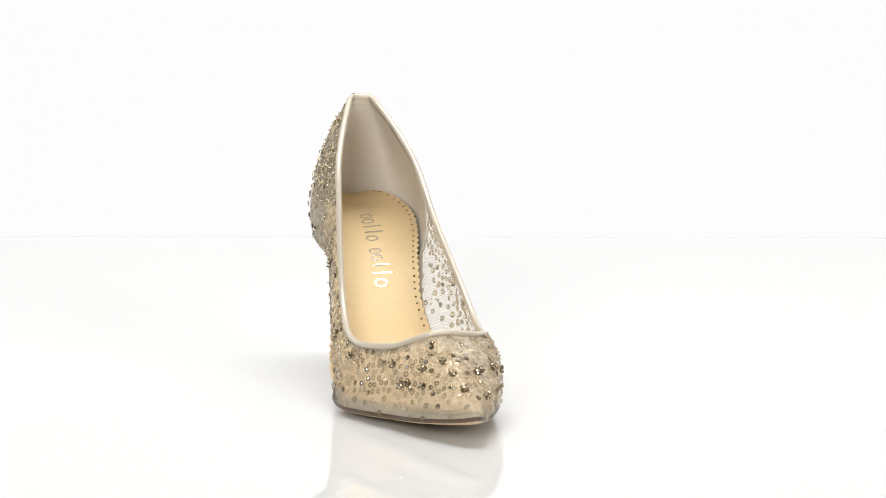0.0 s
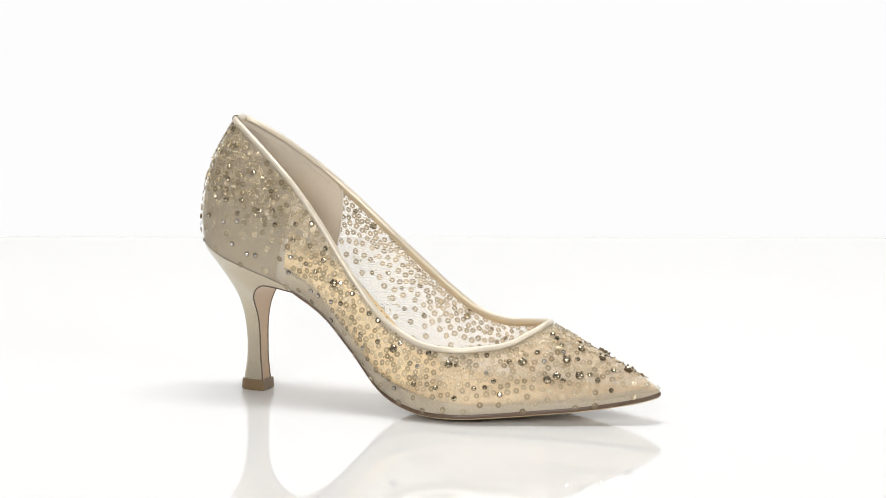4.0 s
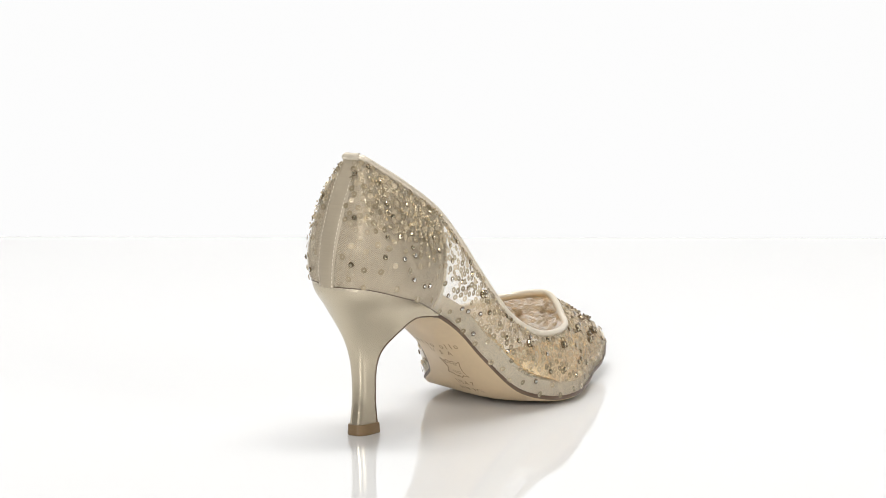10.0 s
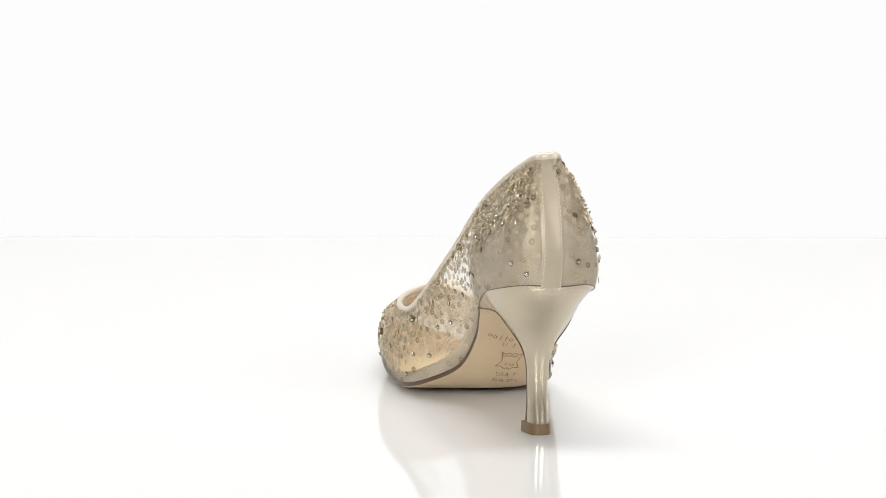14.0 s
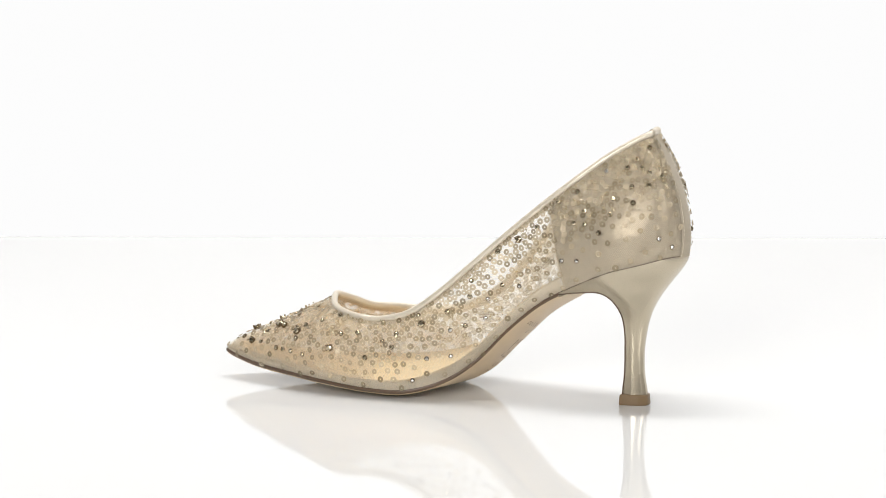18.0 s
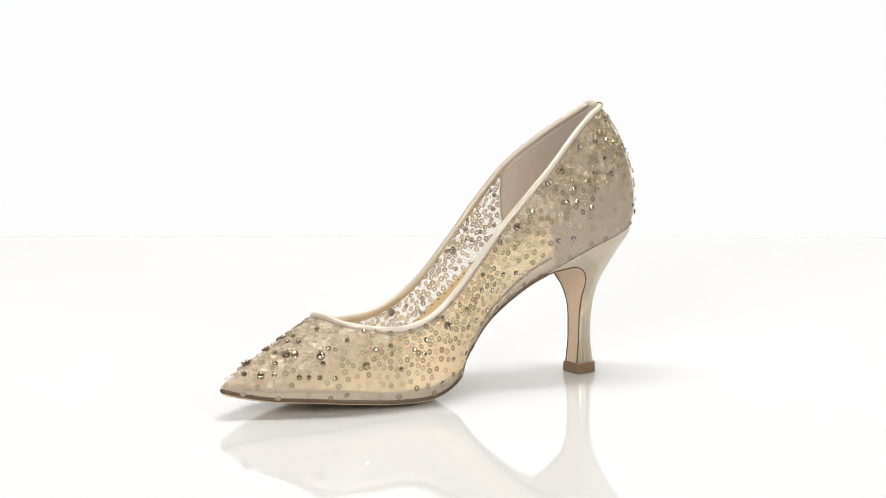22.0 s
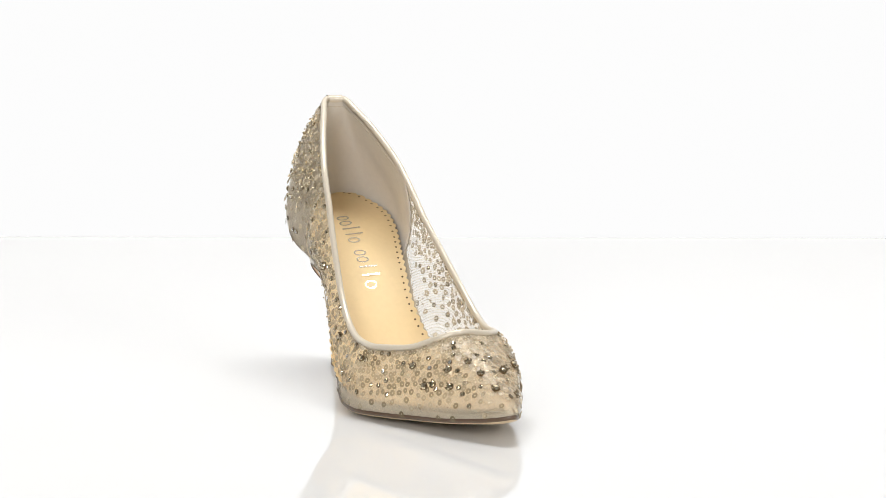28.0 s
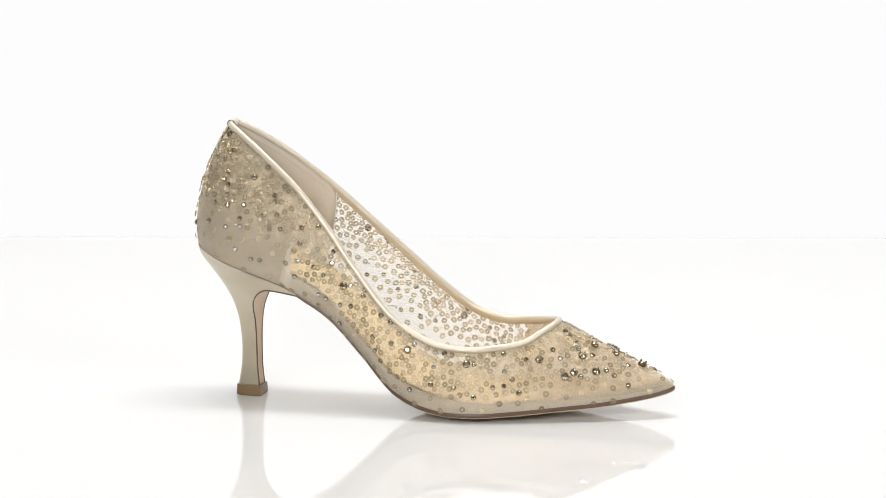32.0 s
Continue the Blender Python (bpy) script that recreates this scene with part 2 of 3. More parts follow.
# unseen walls and ceiling, added to close the set; their grey sets the bounced light
PAINT = vary(material("grey_wall_paint", (0.30, 0.292, 0.28), 0.8), 6, 0.03, 0.1)


def slab(name, size, centre, label, category):
    bm = bmesh.new()
    bmesh.ops.create_cube(bm, size=1.0)
    bmesh.ops.scale(bm, verts=bm.verts, vec=size)
    bmesh.ops.translate(bm, verts=bm.verts, vec=centre)
    return tagged(part(name, bm, PAINT, None), label, category, kind="structure")


slab("wall_east", (0.1, 4.75, 2.8), (2.66, -1.13, 1.38), "plain grey wall added out of view for bounced light", "wall")
slab("wall_west", (0.1, 4.75, 2.8), (-2.66, -1.13, 1.38), "plain grey wall added out of view for bounced light", "wall")
slab("wall_south", (5.2, 0.1, 2.8), (0, -3.55, 1.38), "plain grey wall added out of view for bounced light", "wall")
slab("wall_north", (5.2, 0.1, 2.8), (0, 1.15, 1.38), "plain grey wall added out of view for bounced light", "wall")
slab("ceiling", (5.5, 4.9, 0.1), (0, -1.2, 2.84), "plain grey ceiling added out of view for bounced light", "ceiling")

# ---- upper ----
NU, NV = 240, 30
S = [i * COUNT / NU for i in range(NU)]
HEIGHT = [sum(np.linalg.norm(upper(s, (k + 1) / 8) - upper(s, k / 8)) for k in range(8)) for s in range(COUNT)]


def height(s):
    """Millimetres from sole to topline along the upper."""
    i, f = int(math.floor(s)) % COUNT, s - math.floor(s)
    return HEIGHT[i] * (1 - f) + HEIGHT[(i + 1) % COUNT] * f


def skin(s, v, off):
    """The upper's surface moved off millimetres outwards."""
    return upper(s, v) + upper_normal(s, v) * off


net = part("net_upper", grid([[upper(s, j / NV) for s in S] for j in range(NV + 1)], close_u=True, uv=lambda i, j: (j * 0.0022, i * 0.0016)), NET, shoe,
           "see-through champagne net with sequins and stones")
binding = part("topline_binding", tube([upper(s, 1.0) + np.array((0, 0, 0.2)) for s in S], 1.55, 12, closed=True), SATIN, shoe, "rolled champagne satin binding")


# flat tape on the inner side of the binding
part("binding_facing", grid([[skin(s, 1 - 3.7 / height(s) * j / 3, -1.0 + 0.25 * abs(j - 1.2)) for s in np.linspace(4.1, 25.7, 190)] for j in range(4)]), FACING, binding,
     "flat beige tape inside the binding")


def band_height(s):
    """Height of the turned-up margin, lower on the arch side."""
    x = spline(FEATHER, s)[0]
    if s > 15:
        return float(np.interp(x, (-90, -40, -10, 25, 60, 105, 118), (9.0, 8.0, 7.4, 6.3, 5.0, 5.5, 7.0)))
    return float(np.interp(x, (-120, -20, 20, 60, 105, 118), (10, 10.5, 7.5, 5.0, 5.5, 7.0)))


def band_v(s):
    return band_height(s) / height(s)


# the turned-up margin inside the net, along the sole
part("lasting_margin", grid([[skin(s, band_v(s) * j / 5, -0.75) for s in np.linspace(3.95, 25.9, 200)] for j in range(6)]), BAND, shoe, "cream turned-up margin under the net")


# tan net lining inside the toe box
rows = []
for j in range(13):
    row = []
    for k in range(101):
        s = 7.8 + 12.4 * k / 100
        reach = 0.36 + 0.55 * min(1.0, (s - 7.8) / 1.7, (20.2 - s) / 1.3)
        row.append(skin(s, 0.06 + reach * j / 12, -0.8))
    rows.append(row)
part("toe_lining", grid(rows, uv=lambda i, j: (j * 0.0022, i * 0.0036)), TOE_NET, shoe, "tan net lining of the toe box")


# the stiff heel counter, inside the net at the back
def counter_edge(v, side):
    return (4.05 + 0.04 * v - 0.25 * (1 - v) ** 2) if side < 0 else (4.28 + 0.24 * v)


rows = []
for j in range(17):
    v = 0.985 * j / 16
    a, b = counter_edge(v, -1), -counter_edge(v, 1)
    rows.append([skin(a + (b - a) * k / 60, v, -0.45) for k in range(61)])
part("counter_cover", grid(rows), COVER, shoe, "beige satin counter cover under the net")


rows = []
for j in range(17):
    v = 0.03 + 0.965 * j / 16
    a, b = max(4.1, counter_edge(v, -1) + 0.08), -counter_edge(v, 1) - 0.08
    rows.append([skin(a + (b - a) * k / 60, v, -1.6 + 1.1 * max(0.0, 1 - min(k, 60 - k) / 3)) for k in range(61)])
counter = part("counter_lining", grid(rows), LINING, shoe, "smooth greige leather counter lining")
for side in (-1, 1):
    rim_line = [skin(-side * (counter_edge(v, side) + 0.08), v, -0.95) for v in np.linspace(0.06, 0.97, 24)]
    part("lining_edge", tube(rim_line, 0.4, 6), LINING, counter)
    line = [skin(-side * counter_edge(v, side), v, 0.25) for v in np.linspace(0.02, 0.97, 30)]
    part("side_seam", tube(line, 0.28, 6), THREAD, shoe, "fine beige seam")


def stitches(points, length, gap, radius, lift=None):
    """Short thread stitches along a line of points."""
    pts = [np.array(p) for p in points]
    cum = [0.0]
    for p, q in zip(pts, pts[1:]):
        cum.append(cum[-1] + float(np.linalg.norm(q - p)))

    def at(d):
        return np.array([np.interp(d, cum, [p[k] for p in pts]) for k in range(3)])
    verts, faces = [], []
    d = 0.0
    while d + length < cum[-1]:
        a, b = at(d), at(d + length)
        w = b - a
        w = w / (np.linalg.norm(w) + 1e-9)
        u = np.cross(w, (0.31, 0.17, 0.93))
        u = u / (np.linalg.norm(u) + 1e-9)
        n = np.cross(w, u)
        base = len(verts)
        for p, k in ((a, 0.5), (a + (b - a) * 0.5, 1.0), (b, 0.5)):
            for t in range(5):
                ang = t * 2 * math.pi / 5
                verts.append(mm(p + radius * k * (math.cos(ang) * u + math.sin(ang) * n)))
        for ring_ in range(2):
            for t in range(5):
                faces.append((base + ring_ * 5 + t, base + ring_ * 5 + (t + 1) % 5, base + ring_ * 5 + 5 + (t + 1) % 5, base + ring_ * 5 + 5 + t))
        d += length + gap
    bm = bmesh.new()
    vs = [bm.verts.new(v) for v in verts]
    for f in faces:
        bm.faces.new([vs[i] for i in f]).smooth = True
    return bm


part("margin_stitching", stitches([skin(s, band_v(s), 0.1) for s in np.linspace(4.2, 25.8, 300)], 1.5, 0.9, 0.22), THREAD, shoe, "dashed stitching over the margin", kind="stuff")
part("counter_stitching", stitches([skin(s, 1 - 3.2 / height(s), -1.75) for s in np.linspace(4.3, -4.3, 120)], 1.3, 0.9, 0.2), THREAD, counter, kind="stuff")

# satin strip down the back seam, folded over the topline
def strip_shift(v):
    """How far the strip's middle leans to the left, in millimetres."""
    return 0.3 + 3.0 * (1 - v)


rows = []
for k in range(29):
    v = k / 28
    half_w = 4.6 + 0.7 * math.sin(v * 3.1) if v < 0.9 else 4.8
    row = []
    for j in range(9):
        f = j / 8 * 2 - 1
        ds = 0.01
        scale = np.linalg.norm(upper(ds, v) - upper(-ds, v)) / (2 * ds)
        row.append(skin((-f * half_w - strip_shift(v)) / max(scale, 6.0), v, 0.6 - 0.52 * abs(f) ** 4))
    rows.append(row)
strip = part("back_strip", grid(rows), STRIP, shoe, "champagne satin strip over the back seam")
for f in (-1, 1):
    line = []
    for v in np.linspace(0.0, 0.985, 40):
        scale = np.linalg.norm(upper(0.01, v) - upper(-0.01, v)) / 0.02
        line.append(skin((f * 3.9 - strip_shift(v)) / max(scale, 6.0), v, 0.42))
    part("strip_stitching", stitches(line, 1.3, 0.8, 0.24), STITCH, strip, kind="stuff")
cap = []
for t in np.linspace(-0.7, math.pi + 0.9, 12):
    row = []
    for j in range(11):
        f = (j / 10 * 2 - 1)
        c = upper(-f * 0.72, 1.0)
        n = upper_normal(-f * 0.72, 0.98)
        n = np.array((n[0], n[1], 0.0)) / (np.linalg.norm(n[:2]) + 1e-9)
        row.append(c + np.array((0, 0, 0.2)) + 1.95 * (math.cos(t) * n + math.sin(t) * np.array((0, 0, 1))))
    cap.append(row)
part("strip_fold", grid(cap), SATIN, strip, "strip folded over the topline")

# ---- sole ----
NE = 720
EDGE_LOOP = [spline(FEATHER, s * COUNT / NE) for s in range(NE)]
half = NE // 2


def across(k, right_in, left_in, lift, dip, cells=10):
    """A row of points over the foot bed from the right edge to the left one, drawn in at both ends."""
    a, b = EDGE_LOOP[k], EDGE_LOOP[(NE - k) % NE]
    d = b - a
    w = float(np.linalg.norm(d))
    d = d / (w + 1e-9)
    a, b = a + d * min(right_in, w * 0.44), b - d * min(left_in, w * 0.44)
    return [a * (1 - j / cells) + b * j / cells + np.array((0, 0, lift - dip * 4 * (j / cells) * (1 - j / cells))) for j in range(cells + 1)]


def crown_at(x):
    return float(np.interp(x, (-76, -60, -30, -5, 15, 60), (2.0, 4.0, 5.0, 4.6, 2.4, 0.8)))


def under(k, f, extra=0.0):
    """The outsole's lower face, never below the floor."""
    tuck = 1.0 + 3.0 * min(1.0, max(0.0, (-60 - EDGE_LOOP[k][0]) / 10))
    p = across(k, tuck, tuck, -1.9, 1.6, 2)
    a, b = p[0], p[2]
    q = a * (1 - f) + b * f + np.array((0, 0, -crown_at(a[0]) * 4 * f * (1 - f) * min(1.0, (half - k) / 40)))
    q[2] = max(q[2], 0.05) - extra
    return q


START = next(k for k in range(half) if EDGE_LOOP[k][0] > -76)
ks = list(range(START, half, 3)) + [half - 1]
outsole = part("outsole", grid([[under(k, j / 12) for j in range(13)] for k in ks]), SOLE, shoe, "tan leather outsole with stamped marks")
RIM_R = next(k for k in range(half) if EDGE_LOOP[k][0] > -63.5)
RIM_L = next(k for k in range(half) if EDGE_LOOP[NE - 1 - k][0] > -59.5)
rim = [k for k in range(RIM_R, NE - RIM_L, 2)]


def edge_point(k, level):
    """The sole's side: level 0 at the upper, 1 at the lower face."""
    p = EDGE_LOOP[k % NE]
    a, b = EDGE_LOOP[(k - 2) % NE], EDGE_LOOP[(k + 2) % NE]
    t = b - a
    n = np.array((t[1], -t[0], 0.0))
    n = n / (np.linalg.norm(n) + 1e-9)
    kk, f = (k, 0.0) if k <= half else (NE - k, 1.0)
    low = under(min(kk, half - 1), f)
    if level <= 0.4:
        return p + n * (0.5 if level > 0 else 0.1) + np.array((0, 0, 0.7 - 3.5 * level))
    g = (level - 0.4) / 0.6
    top = p + n * 0.45 + np.array((0, 0, -0.7))
    return top * (1 - g) + low * g


part("sole_edge", grid([[edge_point(k, lv) for k in rim] for lv in (0.0, 0.2, 0.4, 0.72)]), EDGE, shoe, "dark brown sole edge")
part("sole_welt", grid([[edge_point(k, lv) for k in rim] for lv in (0.72, 0.86, 1.0)]), SOLE, shoe, "bare tan leather edge")


def sock_lift(k):
    return float(np.interp(EDGE_LOOP[k][0], (-118, -75, -30, 10), (8.9, 7.6, 4.8, 3.8)))


def curl(k):
    """How far the sock rides up the arch side."""
    return float(np.interp(EDGE_LOOP[k][0], (-75, -45, 0, 40), (0.0, 1.8, 2.2, 0.8)))


def curl_right(k):
    """How far it rides up the outer side."""
    return float(np.interp(EDGE_LOOP[k][0], (-85, -50, -25, 5, 35), (0.0, 4.5, 7.0, 5.5, 1.0)))


def sock_row(k, right_in, left_in, above=0.0):
    row = across(k, right_in, left_in, sock_lift(k) + above, 0.7, 8)
    return [p + np.array((0, 0, curl(k) * (j / 8) ** 2 + curl_right(k) * (1 - j / 8) ** 2)) for j, p in enumerate(row)]


# inner sock with a pinked edge
RUN = [0.0]
for k in range(1, half):
    RUN.append(RUN[-1] + float(np.linalg.norm((EDGE_LOOP[k] + EDGE_LOOP[NE - k]) / 2 - (EDGE_LOOP[k - 1] + EDGE_LOOP[(NE - k + 1) % NE]) / 2)))
PITCH = 4.5


def sock_in(k, side):
    x = EDGE_LOOP[k][0] if side < 0 else EDGE_LOOP[NE - k][0]
    if side < 0:
        base = float(np.interp(x, (-118, -105, -65, -45, -25, 0, 20, 70, 120), (1.6, 2.4, 0.6, -2.5, -4.0, -1.2, 2.4, 5.0, 4.0)))
    else:
        base = float(np.interp(x, (-118, -105, -60, -40, -20, 5, 70, 120), (1.6, 2.4, 1.2, -0.8, -1.8, -0.8, 3.0, 3.0)))
    return base


def pinked_row(k):
    """A row of the sock with its scalloped ends."""
    row = sock_row(k, sock_in(k, -1), sock_in(k, 1))
    out = 0.15 + 1.35 * abs(math.sin(math.pi * RUN[k] / PITCH))
    a, b = row[0] - row[1], row[-1] - row[-2]
    return [row[0] + a / np.linalg.norm(a) * out] + row + [row[-1] + b / np.linalg.norm(b) * out]


ks = list(range(6, half - 20, 4))
part("insole_board", grid([sock_row(k, min(0.8, sock_in(k, -1)), min(0.8, sock_in(k, 1)), -1.0) for k in ks]), BOARD, shoe, "pale inner board at the edges")
ks = list(range(12, half - 24))
sock = part("sock_lining", grid([pinked_row(k) for k in ks]), INSOLE, shoe, "gold-tan leather sock with pinked edge")
bm = bmesh.new()
for side in (-1, 1):
    step = 0
    for k in ks[8:-8]:
        if int(RUN[k] / PITCH + 0.5) <= step:
            continue
        step = int(RUN[k] / PITCH + 0.5)
        row = sock_row(k, sock_in(k, -1) + 1.5, sock_in(k, 1) + 1.5, 0.15)
        c = row[0] if side < 0 else row[-1]
        t = np.array(across(k + 4, 9, 9, 3.1, 0.7, 8)[4]) - np.array(across(k - 4, 9, 9, 3.1, 0.7, 8)[4])
        t = t / np.linalg.norm(t)
        w = np.array((0, 1.0, 0))
        disc = [bm.verts.new(mm(c + 0.6 * (math.cos(a) * t + math.sin(a) * w) + np.array((0, 0, 0.12)))) for a in np.linspace(0, 2 * math.pi, 7, endpoint=False)]
        bm.faces.new(disc)
part("perforations", bm, HOLE, sock, "row of small punched holes", kind="stuff")


def locate(x, y, sheet):
    """The point of a sheet across the sole, sheet(k, f), that lies at x, y."""
    f = 0.5
    k = half // 2
    for _ in range(12):
        best = min(range(START - 60 if START > 60 else 1, half - 2, 2), key=lambda q: abs((EDGE_LOOP[q] * (1 - f) + EDGE_LOOP[NE - q] * f)[0] - x)) if _ < 3 else k
        k = best
        a, b = EDGE_LOOP[k], EDGE_LOOP[NE - k]
        f = min(0.97, max(0.03, (y - a[1]) / (b[1] - a[1])))
        if _ > 3:
            break
    p = sheet(k, f)
    q = sheet(min(k + 3, half - 2), f)
    slope = (q - p) / ((q - p)[0] if abs((q - p)[0]) > 1e-6 else 1e-6)
    return p + slope * (x - p[0]) + np.array((0, y - p[1], 0))


def sock_at(k, f):
    r = across(k, 0, 0, sock_lift(k), 0.7, 2)
    return r[0] * (1 - f) + r[2] * f + np.array((0, 0, curl(k) * f * f + curl_right(k) * (1 - f) ** 2 - 0.7 * 4 * f * (1 - f)))


def lay(bm, outlines, place):
    """Flat shapes, each a list of (u, w) in millimetres, laid on a surface by place(u, w)."""
    for shape in outlines:
        bm.faces.new([bm.verts.new(mm(place(u, w))) for u, w in shape])
    return bm


def bar(u0, u1, w0, w1):
    return [(u0, w0), (u1, w0), (u1, w1), (u0, w1)]


def rounded(u, w, ru, rw, thick, cells=14):
    """A thin oval outline of quads."""
    out = []
    for i in range(cells):
        a, b = 2 * math.pi * i / cells, 2 * math.pi * (i + 1) / cells
        out.append([(u + ru * math.cos(a), w + rw * math.sin(a)), (u + ru * math.cos(b), w + rw * math.sin(b)),
                    (u + (ru - thick) * math.cos(b), w + (rw - thick) * math.sin(b)), (u + (ru - thick) * math.cos(a), w + (rw - thick) * math.sin(a))])
    return out


# plain foil shapes on the sock where the maker's mark is
shapes = []
for i, form in enumerate("orilo orilo".replace(" ", "_")):
    u = i * 4.7
    if form in "il":
        shapes.append(bar(u - 0.5, u + 0.5, -4.2, 5.2))
    elif form != "_":
        shapes += rounded(u, -1.0, 2.1, 3.3, 0.85)
part("foil_mark", lay(bmesh.new(), shapes, lambda u, w: locate(-90 + u, 0.5 - 0.09 * u + w, sock_at) + np.array((0, 0, 0.18))), SILVER, sock, "pale foil stamped shapes")


def stamped(text, size, x, y, spacing=1.0):
    """Built-in lettering pressed on the outsole: reads towards the right side, tops to the heel."""
    cu = bpy.data.curves.new("stamp", "FONT")
    cu.body, cu.size, cu.align_x, cu.align_y, cu.space_character = text, size, "CENTER", "CENTER", spacing
    cu.resolution_u = 2
    ob = new("stamp", cu)
    me = bpy.data.meshes.new_from_object(ob.evaluated_get(bpy.context.evaluated_depsgraph_get()))
    bm = bmesh.new()
    bm.from_mesh(me)
    for v in bm.verts:
        v.co = mm(locate(x - v.co.y, y - v.co.x, under) - np.array((0, 0, 0.12)))
    bpy.data.objects.remove(ob)
    bpy.data.meshes.remove(me)
    return part("stamp", bm, INK, outsole)


stamped("U S A", 3.6, -37.0, -7.5, 1.5)
stamped("LEATHER", 1.9, -30.2, -8.2)
stamped("SOLE", 2.1, -25.2, -9.2)
stamped("USA 7", 3.4, -19.0, -9.5, 1.2)
stamped("EUR 37\u00bd", 3.2, -14.8, -10.8, 1.1)
shapes = []
for i in range(10):
    u = (i - 4.5) * 2.7
    if i in (2, 3, 7, 8):
        shapes.append(bar(u - 0.25, u + 0.25, -1.3, 1.7))
    elif i != 5:
        shapes += rounded(u, -0.3, 1.0, 1.1, 0.4, 10)
part("stamped_mark", lay(bmesh.new(), shapes, lambda u, w: locate(-41.0 - w, -6.0 - u, under) - np.array((0, 0, 0.12))), INK, outsole)
# outline of a hide
HIDE = [(-5.6, 4.6), (-3.4, 3.6), (-1.6, 4.8), (0, 4.0), (1.6, 4.8), (3.4, 3.6), (5.6, 4.6), (4.3, 1.6), (3.9, -1.2), (5.8, -4.2), (3.2, -3.7), (1.2, -5.2), (0, -4.2),
        (-1.2, -5.2), (-3.2, -3.7), (-5.8, -4.2), (-3.9, -1.2), (-4.3, 1.6)]
shapes = []
for (u0, w0), (u1, w1) in zip(HIDE, HIDE[1:] + HIDE[:1]):
    d = math.hypot(u1 - u0, w1 - w0)
    nx, ny = -(w1 - w0) / d * 0.2, (u1 - u0) / d * 0.2
    shapes.append([(u0 - nx, w0 - ny), (u1 - nx, w1 - ny), (u1 + nx, w1 + ny), (u0 + nx, w0 + ny)])
part("hide_outline", lay(bmesh.new(), shapes, lambda u, w: locate(-27.5 - w, -8.7 - u, under) - np.array((0, 0, 0.12))), INK, outsole)

# faint printed lines inside the counter
rng = random.Random(5)
bm = bmesh.new()
for line in range(4):
    g = line / 3
    a = np.array((2.5, 0.44)) * (1 - g) + np.array((2.75, 0.66)) * g
    b = np.array((0.95, 0.35)) * (1 - g) + np.array((0.9, 0.50)) * g
    t = 0.0
    while t < 0.97:
        w = rng.uniform(0.012, 0.032)
        q0, q1 = a + (b - a) * t, a + (b - a) * min(1, t + w)
        corner = [skin(q0[0], q0[1] - 0.010, -1.85), skin(q1[0], q1[1] - 0.010, -1.85), skin(q1[0], q1[1] + 0.010, -1.85), skin(q0[0], q0[1] + 0.010, -1.85)]
        bm.faces.new([bm.verts.new(mm(p)) for p in corner])
        t += w + (0.022 if rng.random() < 0.8 else 0.06)
part("faint_print", bm, GREY_INK, counter, "faint grey printed lines")

# ---- heel ----
BACK_Z, BACK_X = (0, 5, 15, 26, 37, 40, 47, 55, 65, 74), (-99.4, -99.0, -97.2, -97.0, -98.4, -99.1, -101.0, -104.9, -111.2, -118.5)
FRONT_Z, FRONT_X = (0, 5, 15, 32, 43, 48.5, 53, 56, 58.5, 62), (-86.5, -87.4, -88.4, -88.7, -88.5, -87.9, -86.5, -84.2, -79.8, -68)
FRONT_LEAN, BUMP, HEEL_SIDE = 0.01, 3.8, 0.6
SIDE_Z, SIDE_Y = (0, 5, 15, 30, 37, 43, 52, 60, 68, 74), (5.5, 5.2, 4.9, 5.2, 6.1, 7.7, 11.8, 17.0, 22.4, 24)
CORNER_R, CORNER_L, NF, NL = 4.35, -4.6, 40, 40


def smooth_at(z, zs, vs):
    """A smoothed reading of a profile."""
    return sum(np.interp(z + d, zs, vs) for d in (-3, -1.5, 0, 1.5, 3)) / 5


def heel_point(f, lam):
    """f round the heel from its right front corner to the left one; lam 0 at the seat, 1 at the tip."""
    s = CORNER_R + (CORNER_L - CORNER_R) * f
    top = spline(FEATHER, s) + np.array((0, 0, 0.3))
    g = lam ** 1.5
    z = top[2] * (1 - g) + 5.0 * g + BUMP * math.exp(-((lam - 0.13) / 0.1) ** 2) * abs(math.cos(math.pi * f)) ** 3 * min(1.0, lam / 0.03)
    x0 = smooth_at(z, BACK_Z, BACK_X)
    x1 = sum(np.interp(z + d - FRONT_LEAN * top[1] * (1 - g) - 0.4, FRONT_Z, FRONT_X) for d in (-0.8, 0, 0.8)) / 3
    phi = math.pi * f
    hw = smooth_at(z + 0.4 * (66 - top[2]) * (1 - g) ** 2, SIDE_Z, SIDE_Y)
    c = abs(math.cos(phi))
    if f > 0.5:
        y = hw * min(1.0, c / 0.95) ** 0.75 * (1 - 0.22 * max(0.0, (c - 0.95) / 0.05))
    else:
        y = -hw * c ** 0.75
    x = x1 + (x0 - x1) * math.sin(phi) ** 0.85
    front = abs(math.cos(phi)) ** 6
    wx = front * (1 - lam) ** 12 + (1 - front) * (1 - g) ** 8
    wy = (1 - g) ** 8
    return np.array((x * (1 - wx) + top[0] * wx, (y + HEEL_SIDE) * (1 - wy) + top[1] * wy, z))


